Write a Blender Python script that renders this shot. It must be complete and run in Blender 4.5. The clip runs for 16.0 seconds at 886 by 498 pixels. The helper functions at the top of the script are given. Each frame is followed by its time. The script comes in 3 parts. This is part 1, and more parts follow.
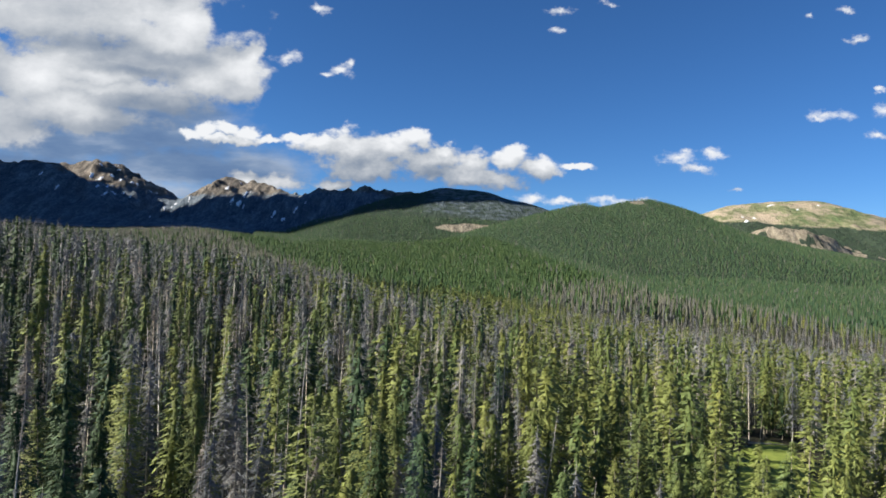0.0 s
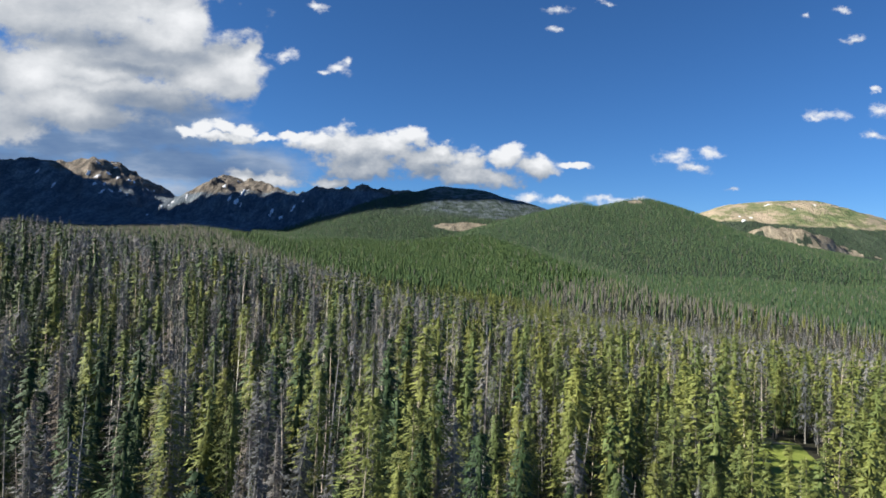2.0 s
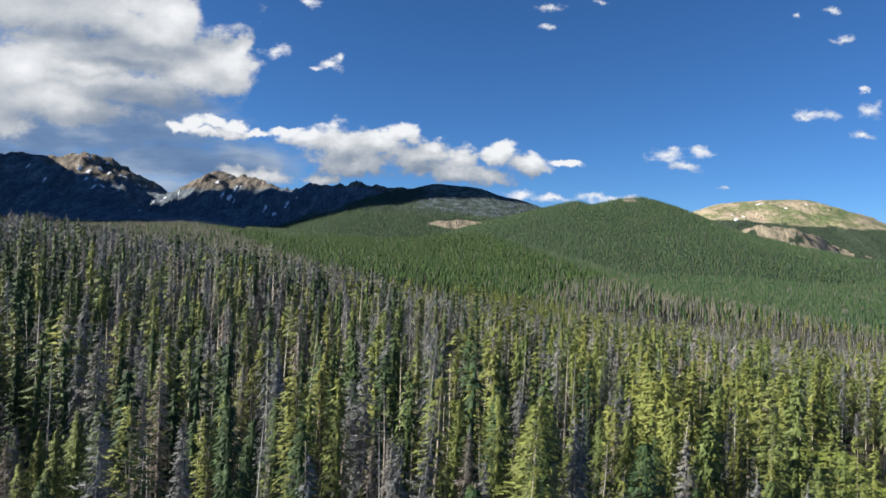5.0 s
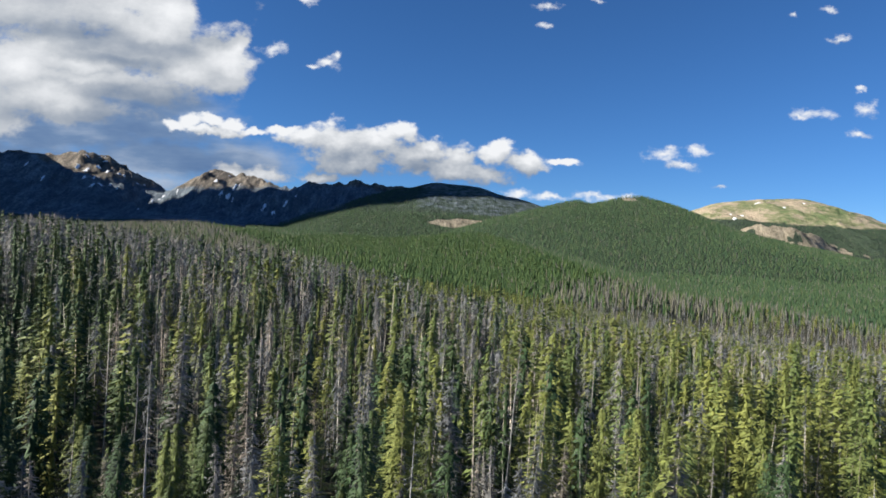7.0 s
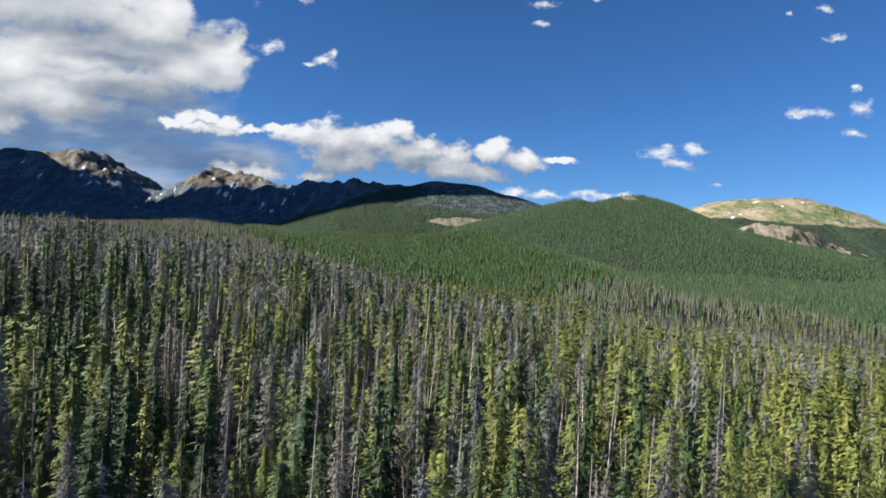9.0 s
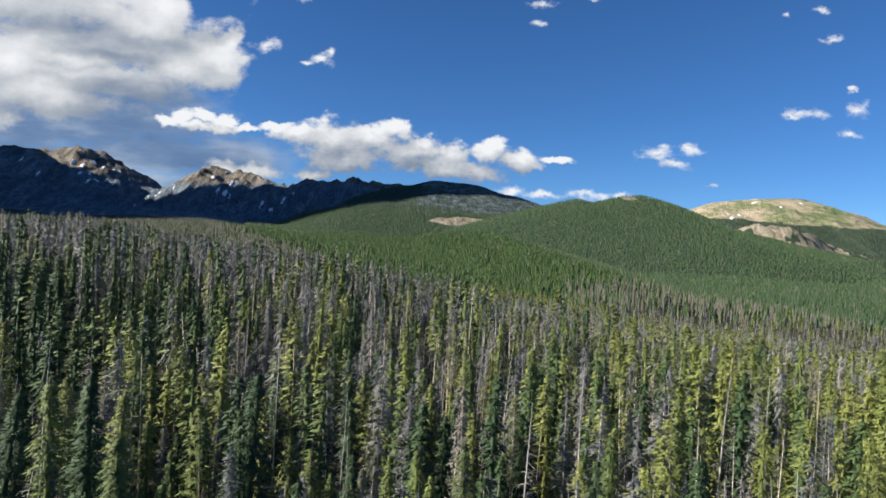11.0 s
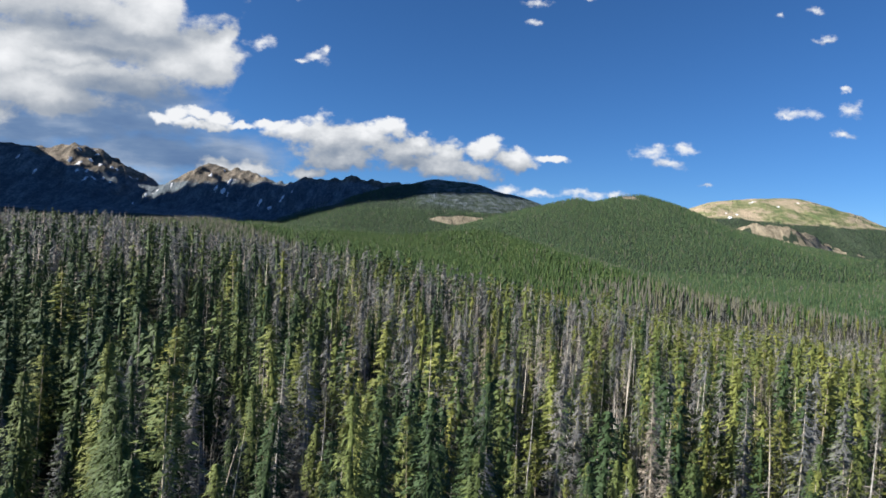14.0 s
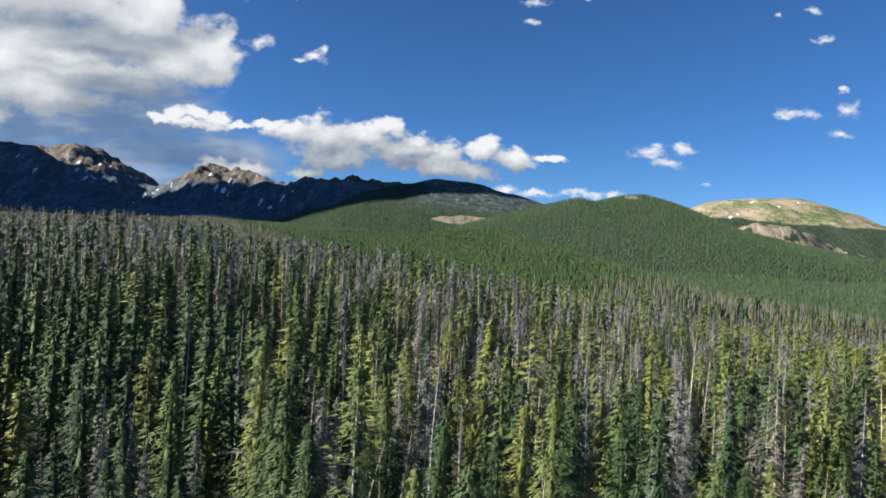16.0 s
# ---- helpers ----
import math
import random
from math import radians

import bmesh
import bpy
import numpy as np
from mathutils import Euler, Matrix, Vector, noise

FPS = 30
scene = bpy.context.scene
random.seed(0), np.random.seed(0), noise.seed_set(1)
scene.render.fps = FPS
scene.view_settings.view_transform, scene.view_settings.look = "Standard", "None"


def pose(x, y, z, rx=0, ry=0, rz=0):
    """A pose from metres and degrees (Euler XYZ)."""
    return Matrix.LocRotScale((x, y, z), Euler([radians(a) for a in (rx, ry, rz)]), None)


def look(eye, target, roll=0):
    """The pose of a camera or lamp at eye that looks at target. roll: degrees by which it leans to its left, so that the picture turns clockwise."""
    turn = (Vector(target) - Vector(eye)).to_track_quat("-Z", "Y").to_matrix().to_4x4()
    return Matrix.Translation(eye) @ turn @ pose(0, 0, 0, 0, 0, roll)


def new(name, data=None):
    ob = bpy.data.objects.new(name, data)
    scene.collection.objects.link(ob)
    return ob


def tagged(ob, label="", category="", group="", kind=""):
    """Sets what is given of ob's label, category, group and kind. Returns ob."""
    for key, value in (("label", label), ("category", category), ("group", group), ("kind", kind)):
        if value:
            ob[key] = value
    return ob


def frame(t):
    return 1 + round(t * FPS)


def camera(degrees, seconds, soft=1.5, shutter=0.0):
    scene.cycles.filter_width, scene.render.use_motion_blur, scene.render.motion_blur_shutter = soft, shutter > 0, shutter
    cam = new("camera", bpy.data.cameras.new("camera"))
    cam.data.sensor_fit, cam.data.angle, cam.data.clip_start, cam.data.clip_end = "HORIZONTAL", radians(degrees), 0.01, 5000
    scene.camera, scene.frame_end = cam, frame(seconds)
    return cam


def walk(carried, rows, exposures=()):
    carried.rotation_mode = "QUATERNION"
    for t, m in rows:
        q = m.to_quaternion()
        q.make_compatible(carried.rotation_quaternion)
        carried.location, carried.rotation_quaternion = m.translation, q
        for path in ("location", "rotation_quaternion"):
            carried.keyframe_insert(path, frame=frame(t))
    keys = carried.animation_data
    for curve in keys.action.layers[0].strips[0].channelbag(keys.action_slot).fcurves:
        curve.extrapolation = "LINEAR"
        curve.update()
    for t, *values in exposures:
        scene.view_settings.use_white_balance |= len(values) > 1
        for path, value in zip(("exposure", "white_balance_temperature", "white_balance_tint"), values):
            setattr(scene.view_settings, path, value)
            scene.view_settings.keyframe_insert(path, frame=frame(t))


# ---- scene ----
EXPO, KELVIN, SKY, CLOUD, SUNLIGHT = 1.25, 6200.0, 0.0495, 0.44, 4.9
cam = camera(69.8, 16.0, soft=1.72)
walk(cam, [
    (0, look((-0.176, -0.788, -0.036), (-0.178, 1.212, 0.0), 2.4)),
    (1, look((-2.301, -0.904, -0.001), (-2.298, 1.096, 0.033), 2.43)),
    (2, look((-4.593, -0.946, 0.052), (-4.585, 1.054, 0.084), 2.52)),
    (3, look((-7.716, -0.87, 0.128), (-7.701, 1.13, 0.158), 2.6)),
    (4, look((-12.342, -1.159, 0.253), (-12.316, 0.841, 0.28), 2.7)),
    (6.5, look((-25.681, -1.813, 1.4), (-25.639, 0.187, 1.421), 2.8)),
    (7.5, look((-31.248, -0.761, 1.895), (-31.202, 1.239, 1.914), 2.8)),
    (8.5, look((-37.436, 0.636, 2.276), (-37.383, 2.636, 2.292), 2.82)),
    (9, look((-40.633, 1.135, 2.43), (-40.578, 3.135, 2.445), 2.85)),
    (11.5, look((-58.588, 1.563, 2.83), (-58.52, 3.562, 2.843), 3.12)),
    (12.5, look((-66.091, 2.187, 2.68), (-66.017, 4.186, 2.692), 3.2)),
    (13.5, look((-73.53, 3.111, 2.34), (-73.45, 5.11, 2.35), 3.2)),
    (14.5, look((-80.518, 3.901, 2.06), (-80.435, 5.9, 2.07), 3.2)),
    (15.5, look((-87.453, 4.772, 1.642), (-87.367, 6.771, 1.651), 3.2)),
    (16, look((-90.874, 5.129, 1.489), (-90.787, 7.128, 1.498), 3.2)),
], exposures=[(0, EXPO, KELVIN, 10.0)])

# ---- sky, clouds and sun ----
SUN_LEFT, SUN_UP = 99.0, 28.0  # degrees to the left of straight ahead, and above the horizon
# puffs of cloud: place to the side and up, and half width and height, at one metre ahead
BIG = [(-0.601, 0.313, 0.08, 0.036), (-0.501, 0.304, 0.08, 0.042), (-0.559, 0.388, 0.215, 0.076), (-0.423, 0.361, 0.055, 0.062), (-0.666, 0.365, 0.13, 0.053), (-0.457, 0.328, 0.11, 0.044), (-0.357, 0.301, 0.065, 0.058), (-0.319, 0.322, 0.02, 0.028), (-0.329, 0.275, 0.042, 0.044), (-0.401, 0.285, 0.1, 0.062), (-0.661, 0.27, 0.11, 0.069), (-0.623, 0.227, 0.09, 0.055), (-0.554, 0.275, 0.09, 0.048), (-0.743, 0.285, 0.08, 0.062), (-0.534, 0.244, 0.11, 0.036), (-0.453, 0.247, 0.1, 0.03), (-0.712, 0.201, 0.12, 0.048), (-0.577, 0.206, 0.12, 0.033)]
ROW = [(-0.41, 0.185, 0.021, 0.012), (-0.39, 0.195, 0.023, 0.014), (-0.357, 0.2, 0.024, 0.014), (-0.325, 0.193, 0.03, 0.012), (-0.289, 0.186, 0.033, 0.008), (-0.352, 0.181, 0.061, 0.009), (-0.208, 0.179, 0.042, 0.017), (-0.154, 0.175, 0.07, 0.032), (-0.092, 0.183, 0.061, 0.024), (-0.056, 0.197, 0.03, 0.019), (-0.135, 0.146, 0.075, 0.028), (-0.028, 0.161, 0.066, 0.028), (-0.011, 0.178, 0.023, 0.016), (0.042, 0.161, 0.033, 0.026), (0.027, 0.138, 0.113, 0.021), (0.093, 0.172, 0.036, 0.021), (0.143, 0.154, 0.042, 0.024), (0.196, 0.159, 0.038, 0.008), (-0.235, 0.19, 0.033, 0.009), (-0.295, 0.116, 0.07, 0.021), (-0.178, 0.117, 0.042, 0.014)]
LOW = [(0.131, 0.104, 0.039, 0.011), (0.189, 0.103, 0.049, 0.007), (0.256, 0.107, 0.044, 0.01), (0.305, 0.111, 0.029, 0.007), (0.361, 0.181, 0.037, 0.014), (0.41, 0.189, 0.028, 0.011), (0.393, 0.164, 0.037, 0.01), (-0.263, 0.313, 0.022, 0.016), (-0.177, 0.297, 0.022, 0.011), (-0.164, 0.307, 0.009, 0.012), (-0.199, 0.287, 0.015, 0.005), (0.169, 0.405, 0.026, 0.008), (0.161, 0.374, 0.018, 0.007)]
FAR = [(-0.217, 0.393, 0.022, 0.01), (0.598, 0.258, 0.045, 0.011), (0.578, 0.253, 0.025, 0.006), (0.681, 0.27, 0.025, 0.016), (0.673, 0.227, 0.022, 0.009), (0.638, 0.379, 0.029, 0.008), (0.618, 0.427, 0.018, 0.008), (0.56, 0.414, 0.012, 0.006), (0.452, 0.132, 0.014, 0.004), (0.674, 0.299, 0.012, 0.005), (0.245, 0.42, 0.018, 0.006)]
BANK_WHITE = [(-0.631, 0.291, 0.067, 0.025), (-0.605, 0.222, 0.053, 0.023), (-0.318, 0.296, 0.034, 0.018), (-0.4, 0.269, 0.03, 0.011), (-0.525, 0.255, 0.116, 0.009), (-0.646, 0.262, 0.04, 0.025), (-0.457, 0.359, 0.107, 0.025), (-0.569, 0.273, 0.044, 0.011)]
BANK_GREY = [(-0.58, 0.321, 0.08, 0.012), (-0.476, 0.305, 0.098, 0.014), (-0.428, 0.232, 0.107, 0.018), (-0.582, 0.193, 0.107, 0.018), (-0.366, 0.218, 0.053, 0.012), (-0.501, 0.286, 0.062, 0.009), (-0.355, 0.33, 0.036, 0.012)]
VEIL = [(-0.602, 0.165, 0.214, 0.036), (-0.477, 0.183, 0.161, 0.036), (-0.412, 0.136, 0.17, 0.036), (-0.443, 0.22, 0.107, 0.027), (-0.653, 0.118, 0.143, 0.036), (-0.305, 0.132, 0.089, 0.027), (-0.545, 0.095, 0.179, 0.027)]


def link(tree, a, b):
    tree.links.new(a, b)


def math_node(tree, op, a, b=None, c=None, clamp=False):
    n = tree.nodes.new("ShaderNodeMath")
    n.operation, n.use_clamp = op, clamp
    for i, v in enumerate((a, b, c)):
        if v is None:
            continue
        if isinstance(v, (int, float)):
            n.inputs[i].default_value = v
        else:
            link(tree, v, n.inputs[i])
    return n.outputs[0]


def vec_node(tree, op, a, b=None, c=None):
    n = tree.nodes.new("ShaderNodeVectorMath")
    n.operation = op
    for i, v in enumerate((a, b, c)):
        if v is None:
            continue
        if isinstance(v, tuple):
            n.inputs[i].default_value = v
        else:
            link(tree, v, n.inputs[i])
    return n.outputs["Value"] if op in ("LENGTH", "DOT_PRODUCT") else n.outputs[0]


def noise_node(tree, vector, scale, detail=4.0, rough=0.55):
    n = tree.nodes.new("ShaderNodeTexNoise")
    n.inputs["Scale"].default_value, n.inputs["Detail"].default_value, n.inputs["Roughness"].default_value = scale, detail, rough
    link(tree, vector, n.inputs["Vector"])
    return n.outputs[0], n.outputs[1]


def ramp_node(tree, fac, stops):
    n = tree.nodes.new("ShaderNodeValToRGB")
    r = n.color_ramp
    while len(r.elements) < len(stops):
        r.elements.new(0.5)
    for e, (p, c) in zip(r.elements, stops):
        e.position, e.color = p, (*c, 1)
    link(tree, fac, n.inputs[0])
    return n.outputs[0]


def smooth_range(tree, v, lo, hi, a=0.0, b=1.0):
    n = tree.nodes.new("ShaderNodeMapRange")
    n.interpolation_type = "SMOOTHSTEP"
    for i, w in ((1, lo), (2, hi), (3, a), (4, b)):
        n.inputs[i].default_value = w
    link(tree, v, n.inputs[0])
    return n.outputs[0]


def cloud_field(name, puffs, warp_size, billow, grain=26.0, warp_grain=9.0):
    """A node group: how deep a direction (u, v) lies inside a bank of cloud puffs."""
    g = bpy.data.node_groups.new(name, "ShaderNodeTree")
    g.interface.new_socket("uv", in_out="INPUT", socket_type="NodeSocketVector")
    g.interface.new_socket("depth", in_out="OUTPUT", socket_type="NodeSocketFloat")
    src, dst = g.nodes.new("NodeGroupInput").outputs[0], g.nodes.new("NodeGroupOutput").inputs[0]
    _, warp = noise_node(g, src, warp_grain, 4.0, 0.6)
    p = vec_node(g, "MULTIPLY_ADD", vec_node(g, "SUBTRACT", warp, (0.5, 0.5, 0.5)), (warp_size, warp_size, 0.0), src)
    least = None
    for u, v, ru, rv in puffs:
        d = vec_node(g, "LENGTH", vec_node(g, "MULTIPLY_ADD", p, (1 / ru, 1 / rv, 0.0), (-u / ru, -v / rv, 0.0)))
        least = d if least is None else math_node(g, "SMOOTH_MIN", least, d, 0.25)
    n1, _ = noise_node(g, vec_node(g, "MULTIPLY", src, (1.0, 1.5, 1.0)), grain, 7.0, 0.60)
    inner = math_node(g, "SUBTRACT", 1.0, least)
    link(g, math_node(g, "MULTIPLY_ADD", math_node(g, "SUBTRACT", n1, 0.5), billow, inner), dst)
    return g


def make_sky():
    w = bpy.data.worlds.new("sky")
    scene.world = w
    w.use_nodes = True
    t = w.node_tree
    t.nodes.clear()
    sky = t.nodes.new("ShaderNodeTexSky")
    sky.sky_type, sky.sun_disc = "NISHITA", False
    sky.sun_elevation, sky.sun_rotation = radians(SUN_UP), radians(360 - SUN_LEFT)
    sky.altitude, sky.air_density, sky.dust_density, sky.ozone_density = 3000, 1.1, 0.45, 8.0
    clear = t.nodes.new("ShaderNodeBackground")
    deep = t.nodes.new("ShaderNodeHueSaturation")
    deep.inputs["Saturation"].default_value = 1.06
    link(t, sky.outputs[0], deep.inputs["Color"])
    link(t, deep.outputs[0], clear.inputs[0])
    clear.inputs[1].default_value = SKY
    # directions ahead as (u, v): metres to the side and up at one metre ahead
    co = t.nodes.new("ShaderNodeTexCoord")
    sep = t.nodes.new("ShaderNodeSeparateXYZ")
    link(t, co.outputs["Generated"], sep.inputs[0])
    ahead = math_node(t, "MAXIMUM", sep.outputs[1], 0.05)
    com = t.nodes.new("ShaderNodeCombineXYZ")
    link(t, math_node(t, "DIVIDE", sep.outputs[0], ahead), com.inputs[0])
    link(t, math_node(t, "DIVIDE", sep.outputs[2], ahead), com.inputs[1])
    uv = vec_node(t, "ADD", com.outputs[0], (-0.004, 0.003, 0.0))
    front = smooth_range(t, sep.outputs[1], 0.15, 0.35)

    def sample(group, at):
        n = t.nodes.new("ShaderNodeGroup")
        n.node_tree = group
        link(t, at, n.inputs[0])
        return n.outputs[0]

    toward_sun = vec_node(t, "ADD", uv, (-0.010, 0.020, 0.0))
    toward_sun_far = vec_node(t, "ADD", uv, (-0.025, 0.055, 0.0))
    mixed = clear.outputs[0]
    # a thin dark veil under the bank first, then the cumulus before it
    veil = sample(cloud_field("cloud_veil", VEIL, 0.05, 0.9), uv)
    layers = [("veil", veil)]
    fields = {"bank": cloud_field("cloud_bank", BIG, 0.06, 1.6, 15.0, 12.0), "row": cloud_field("cloud_row", ROW, 0.048, 1.65, 26.0, 17.0)}
    fields["white"], fields["grey"] = cloud_field("bank_white", BANK_WHITE, 0.05, 1.0, 22.0, 14.0), cloud_field("bank_grey", BANK_GREY, 0.05, 0.7, 16.0, 12.0)
    fields["small"] = cloud_field("cloud_small", LOW + FAR, 0.028, 2.4, 42.0, 36.0)
    for kind in ("veil", "bank", "row", "small"):
        b = t.nodes.new("ShaderNodeBackground")
        if kind == "veil":
            alpha = math_node(t, "MULTIPLY", smooth_range(t, veil, -0.35, 0.55), 0.95)
            n, _ = noise_node(t, vec_node(t, "MULTIPLY", uv, (1.0, 3.5, 1.0)), 5.0, 5.0)
            link(t, ramp_node(t, n, [(0.3, (0.09, 0.16, 0.31)), (0.5, (0.17, 0.25, 0.39)), (0.68, (0.42, 0.48, 0.57))]), b.inputs[0])
        else:
            g = fields[kind]
            d0, d1, d2 = sample(g, uv), sample(g, toward_sun), sample(g, toward_sun_far)
            alpha = smooth_range(t, d0, -0.02, {"bank": 0.42, "row": 0.46, "small": 1.15}[kind])
            near_lit = math_node(t, "MULTIPLY", math_node(t, "SUBTRACT", d0, d1), {"bank": 0.15, "row": 0.28, "small": 0.2}[kind])
            far_lit = math_node(t, "MULTIPLY", math_node(t, "SUBTRACT", d0, d2), {"bank": 0.13, "row": 0.2, "small": 0.13}[kind])
            lit = math_node(t, "ADD", math_node(t, "ADD", near_lit, far_lit), {"bank": 0.43, "row": 0.19, "small": 0.34}[kind])
            if kind == "bank":  # broad grey and white bands across the great bank
                n, _ = noise_node(t, vec_node(t, "MULTIPLY", uv, (1.0, 2.6, 1.0)), 4.2, 6.0, 0.5)
                lit = math_node(t, "MULTIPLY_ADD", math_node(t, "SUBTRACT", n, 0.5), 1.1, lit)
                white, grey = sample(fields["white"], uv), sample(fields["grey"], uv)
                lit = math_node(t, "MULTIPLY_ADD", smooth_range(t, white, -0.7, 0.8), 0.24, lit)
                lit = math_node(t, "MULTIPLY_ADD", smooth_range(t, grey, -0.9, 1.0), -0.32, lit)
            link(t, ramp_node(t, lit, [(0.0, (0.22, 0.27, 0.35)), (0.3, (0.40, 0.43, 0.47)), (0.55, (0.60, 0.61, 0.62)), (0.85, (0.88, 0.87, 0.855))]), b.inputs[0])
        b.inputs[1].default_value = CLOUD
        m = t.nodes.new("ShaderNodeMixShader")
        link(t, math_node(t, "MULTIPLY", alpha, front), m.inputs[0])
        link(t, mixed, m.inputs[1])
        link(t, b.outputs[0], m.inputs[2])
        mixed = m.outputs[0]
    link(t, mixed, t.nodes.new("ShaderNodeOutputWorld").inputs[0])


make_sky()
sun = new("sun", bpy.data.lights.new("sun", "SUN"))
sun.data.energy, sun.data.angle, sun.data.color = SUNLIGHT, radians(0.6), (1.0, 0.93, 0.80)
toward = Vector((-math.sin(radians(SUN_LEFT)) * math.cos(radians(SUN_UP)), math.cos(radians(SUN_LEFT)) * math.cos(radians(SUN_UP)), math.sin(radians(SUN_UP))))
sun.matrix_world = look(toward * 300, (0, 0, 0))

# ---- materials ----


def material(name, rough=0.85):
    m = bpy.data.materials.new(name)
    m.use_nodes = True
    t = m.node_tree
    p = t.nodes["Principled BSDF"]
    p.inputs["Roughness"].default_value = rough
    p.inputs["Specular IOR Level"].default_value = 0.2
    return m, t, p


def where(t):
    return t.nodes.new("ShaderNodeNewGeometry").outputs["Position"]


def attribute(t, name):
    n = t.nodes.new("ShaderNodeAttribute")
    n.attribute_name = name
    return n.outputs["Fac"]


def blend(t, fac, a, b, mode="MIX"):
    n = t.nodes.new("ShaderNodeMix")
    n.data_type, n.blend_type = "RGBA", mode
    for s, v in ((n.inputs[0], fac), (n.inputs[6], a), (n.inputs[7], b)):
        if isinstance(v, (int, float)):
            s.default_value = v
        elif isinstance(v, tuple):
            s.default_value = (*v, 1)
        else:
            link(t, v, s)
    return n.outputs[2]


def tree_chance(t):
    """A number from 0 to 1 that differs from tree to tree."""
    info = t.nodes.new("ShaderNodeObjectInfo")
    return math_node(t, "FRACT", math_node(t, "ADD", info.outputs["Random"], attribute(t, "chance")))


def needles(t, p, c, glow):
    """Mixes light that comes through the sprays into a crown's surface."""
    link(t, c, p.inputs["Base Color"])
    tr = t.nodes.new("ShaderNodeBsdfTranslucent")
    link(t, c, tr.inputs[0])
    mx = t.nodes.new("ShaderNodeMixShader")
    mx.inputs[0].default_value = glow
    link(t, p.outputs[0], mx.inputs[1])
    link(t, tr.outputs[0], mx.inputs[2])
    link(t, mx.outputs[0], t.nodes["Material Output"].inputs[0])


def foliage(name, stops, glow=0.25):
    m, t, p = material(name, 0.7)
    p.inputs["Specular IOR Level"].default_value = 0.25
    c = ramp_node(t, tree_chance(t), stops)
    n, _ = noise_node(t, where(t), 0.9, 3.0)
    c = blend(t, 1.0, c, ramp_node(t, n, [(0.3, (0.74, 0.76, 0.74)), (0.7, (1.25, 1.22, 1.12))]), "MULTIPLY")
    sprays, _ = noise_node(t, where(t), 5.0, 3.0, 0.7)
    c = blend(t, 1.0, c, ramp_node(t, sprays, [(0.34, (0.55, 0.58, 0.6)), (0.5, (0.95, 0.95, 0.95)), (0.66, (1.3, 1.27, 1.15))]), "MULTIPLY")
    needles(t, p, c, glow)
    return m


def bark(name, stops, glow=0.0):
    m, t, p = material(name, 0.9)
    c = ramp_node(t, tree_chance(t), stops)
    n, _ = noise_node(t, vec_node(t, "MULTIPLY", where(t), (4.0, 4.0, 0.5)), 1.5, 4.0)
    c = blend(t, 1.0, c, ramp_node(t, n, [(0.3, (0.66, 0.64, 0.62)), (0.7, (1.15, 1.15, 1.15))]), "MULTIPLY")
    specks, _ = noise_node(t, where(t), 6.0, 3.0, 0.7)
    c = blend(t, 1.0, c, ramp_node(t, specks, [(0.35, (0.7, 0.7, 0.71)), (0.65, (1.2, 1.19, 1.17))]), "MULTIPLY")
    needles(t, p, c, glow)
    return m


SPRUCE = foliage("spruce_needles", [(0.0, (0.094, 0.132, 0.043)), (0.3, (0.130, 0.160, 0.047)), (0.65, (0.160, 0.182, 0.049)), (1.0, (0.190, 0.200, 0.050))], 0.1)
# spruce needles again, darkened to paint the shade on the left
SHADED_SPRUCE = foliage("shaded_spruce_needles", [(0.0, (0.028, 0.056, 0.023)), (0.5, (0.042, 0.074, 0.027)), (0.85, (0.062, 0.094, 0.031)), (1.0, (0.090, 0.120, 0.036))], 0.06)
PINE = foliage("pine_needles", [(0.0, (0.108, 0.140, 0.045)), (0.5, (0.148, 0.172, 0.048)), (1.0, (0.184, 0.196, 0.050))], 0.1)
TWIGS = bark("dead_twigs", [(0.0, (0.138, 0.148, 0.158)), (0.45, (0.196, 0.202, 0.206)), (0.85, (0.265, 0.258, 0.246)), (1.0, (0.29, 0.25, 0.205))], 0.1)
BARK_DEAD = bark("weathered_dead_wood", [(0.0, (0.360, 0.348, 0.324)), (0.5, (0.504, 0.468, 0.408)), (1.0, (0.648, 0.552, 0.444))])
BARK_LIVE = bark("pale_bark", [(0.0, (0.240, 0.204, 0.156)), (0.5, (0.384, 0.336, 0.264)), (1.0, (0.552, 0.480, 0.372))])
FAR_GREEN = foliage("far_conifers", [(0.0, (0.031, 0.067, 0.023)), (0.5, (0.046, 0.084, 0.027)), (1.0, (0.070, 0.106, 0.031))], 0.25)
# the bluer green paints haze over the woods of the distant hills
FAR_HAZE = foliage("distant_conifers", [(0.0, (0.037, 0.079, 0.042)), (0.5, (0.056, 0.100, 0.046)), (1.0, (0.086, 0.123, 0.051))], 0.25)
FAR_GREY = bark("far_dead_conifers", [(0.0, (0.117, 0.121, 0.109)), (0.5, (0.162, 0.156, 0.128)), (1.0, (0.148, 0.153, 0.093))], 0.15)


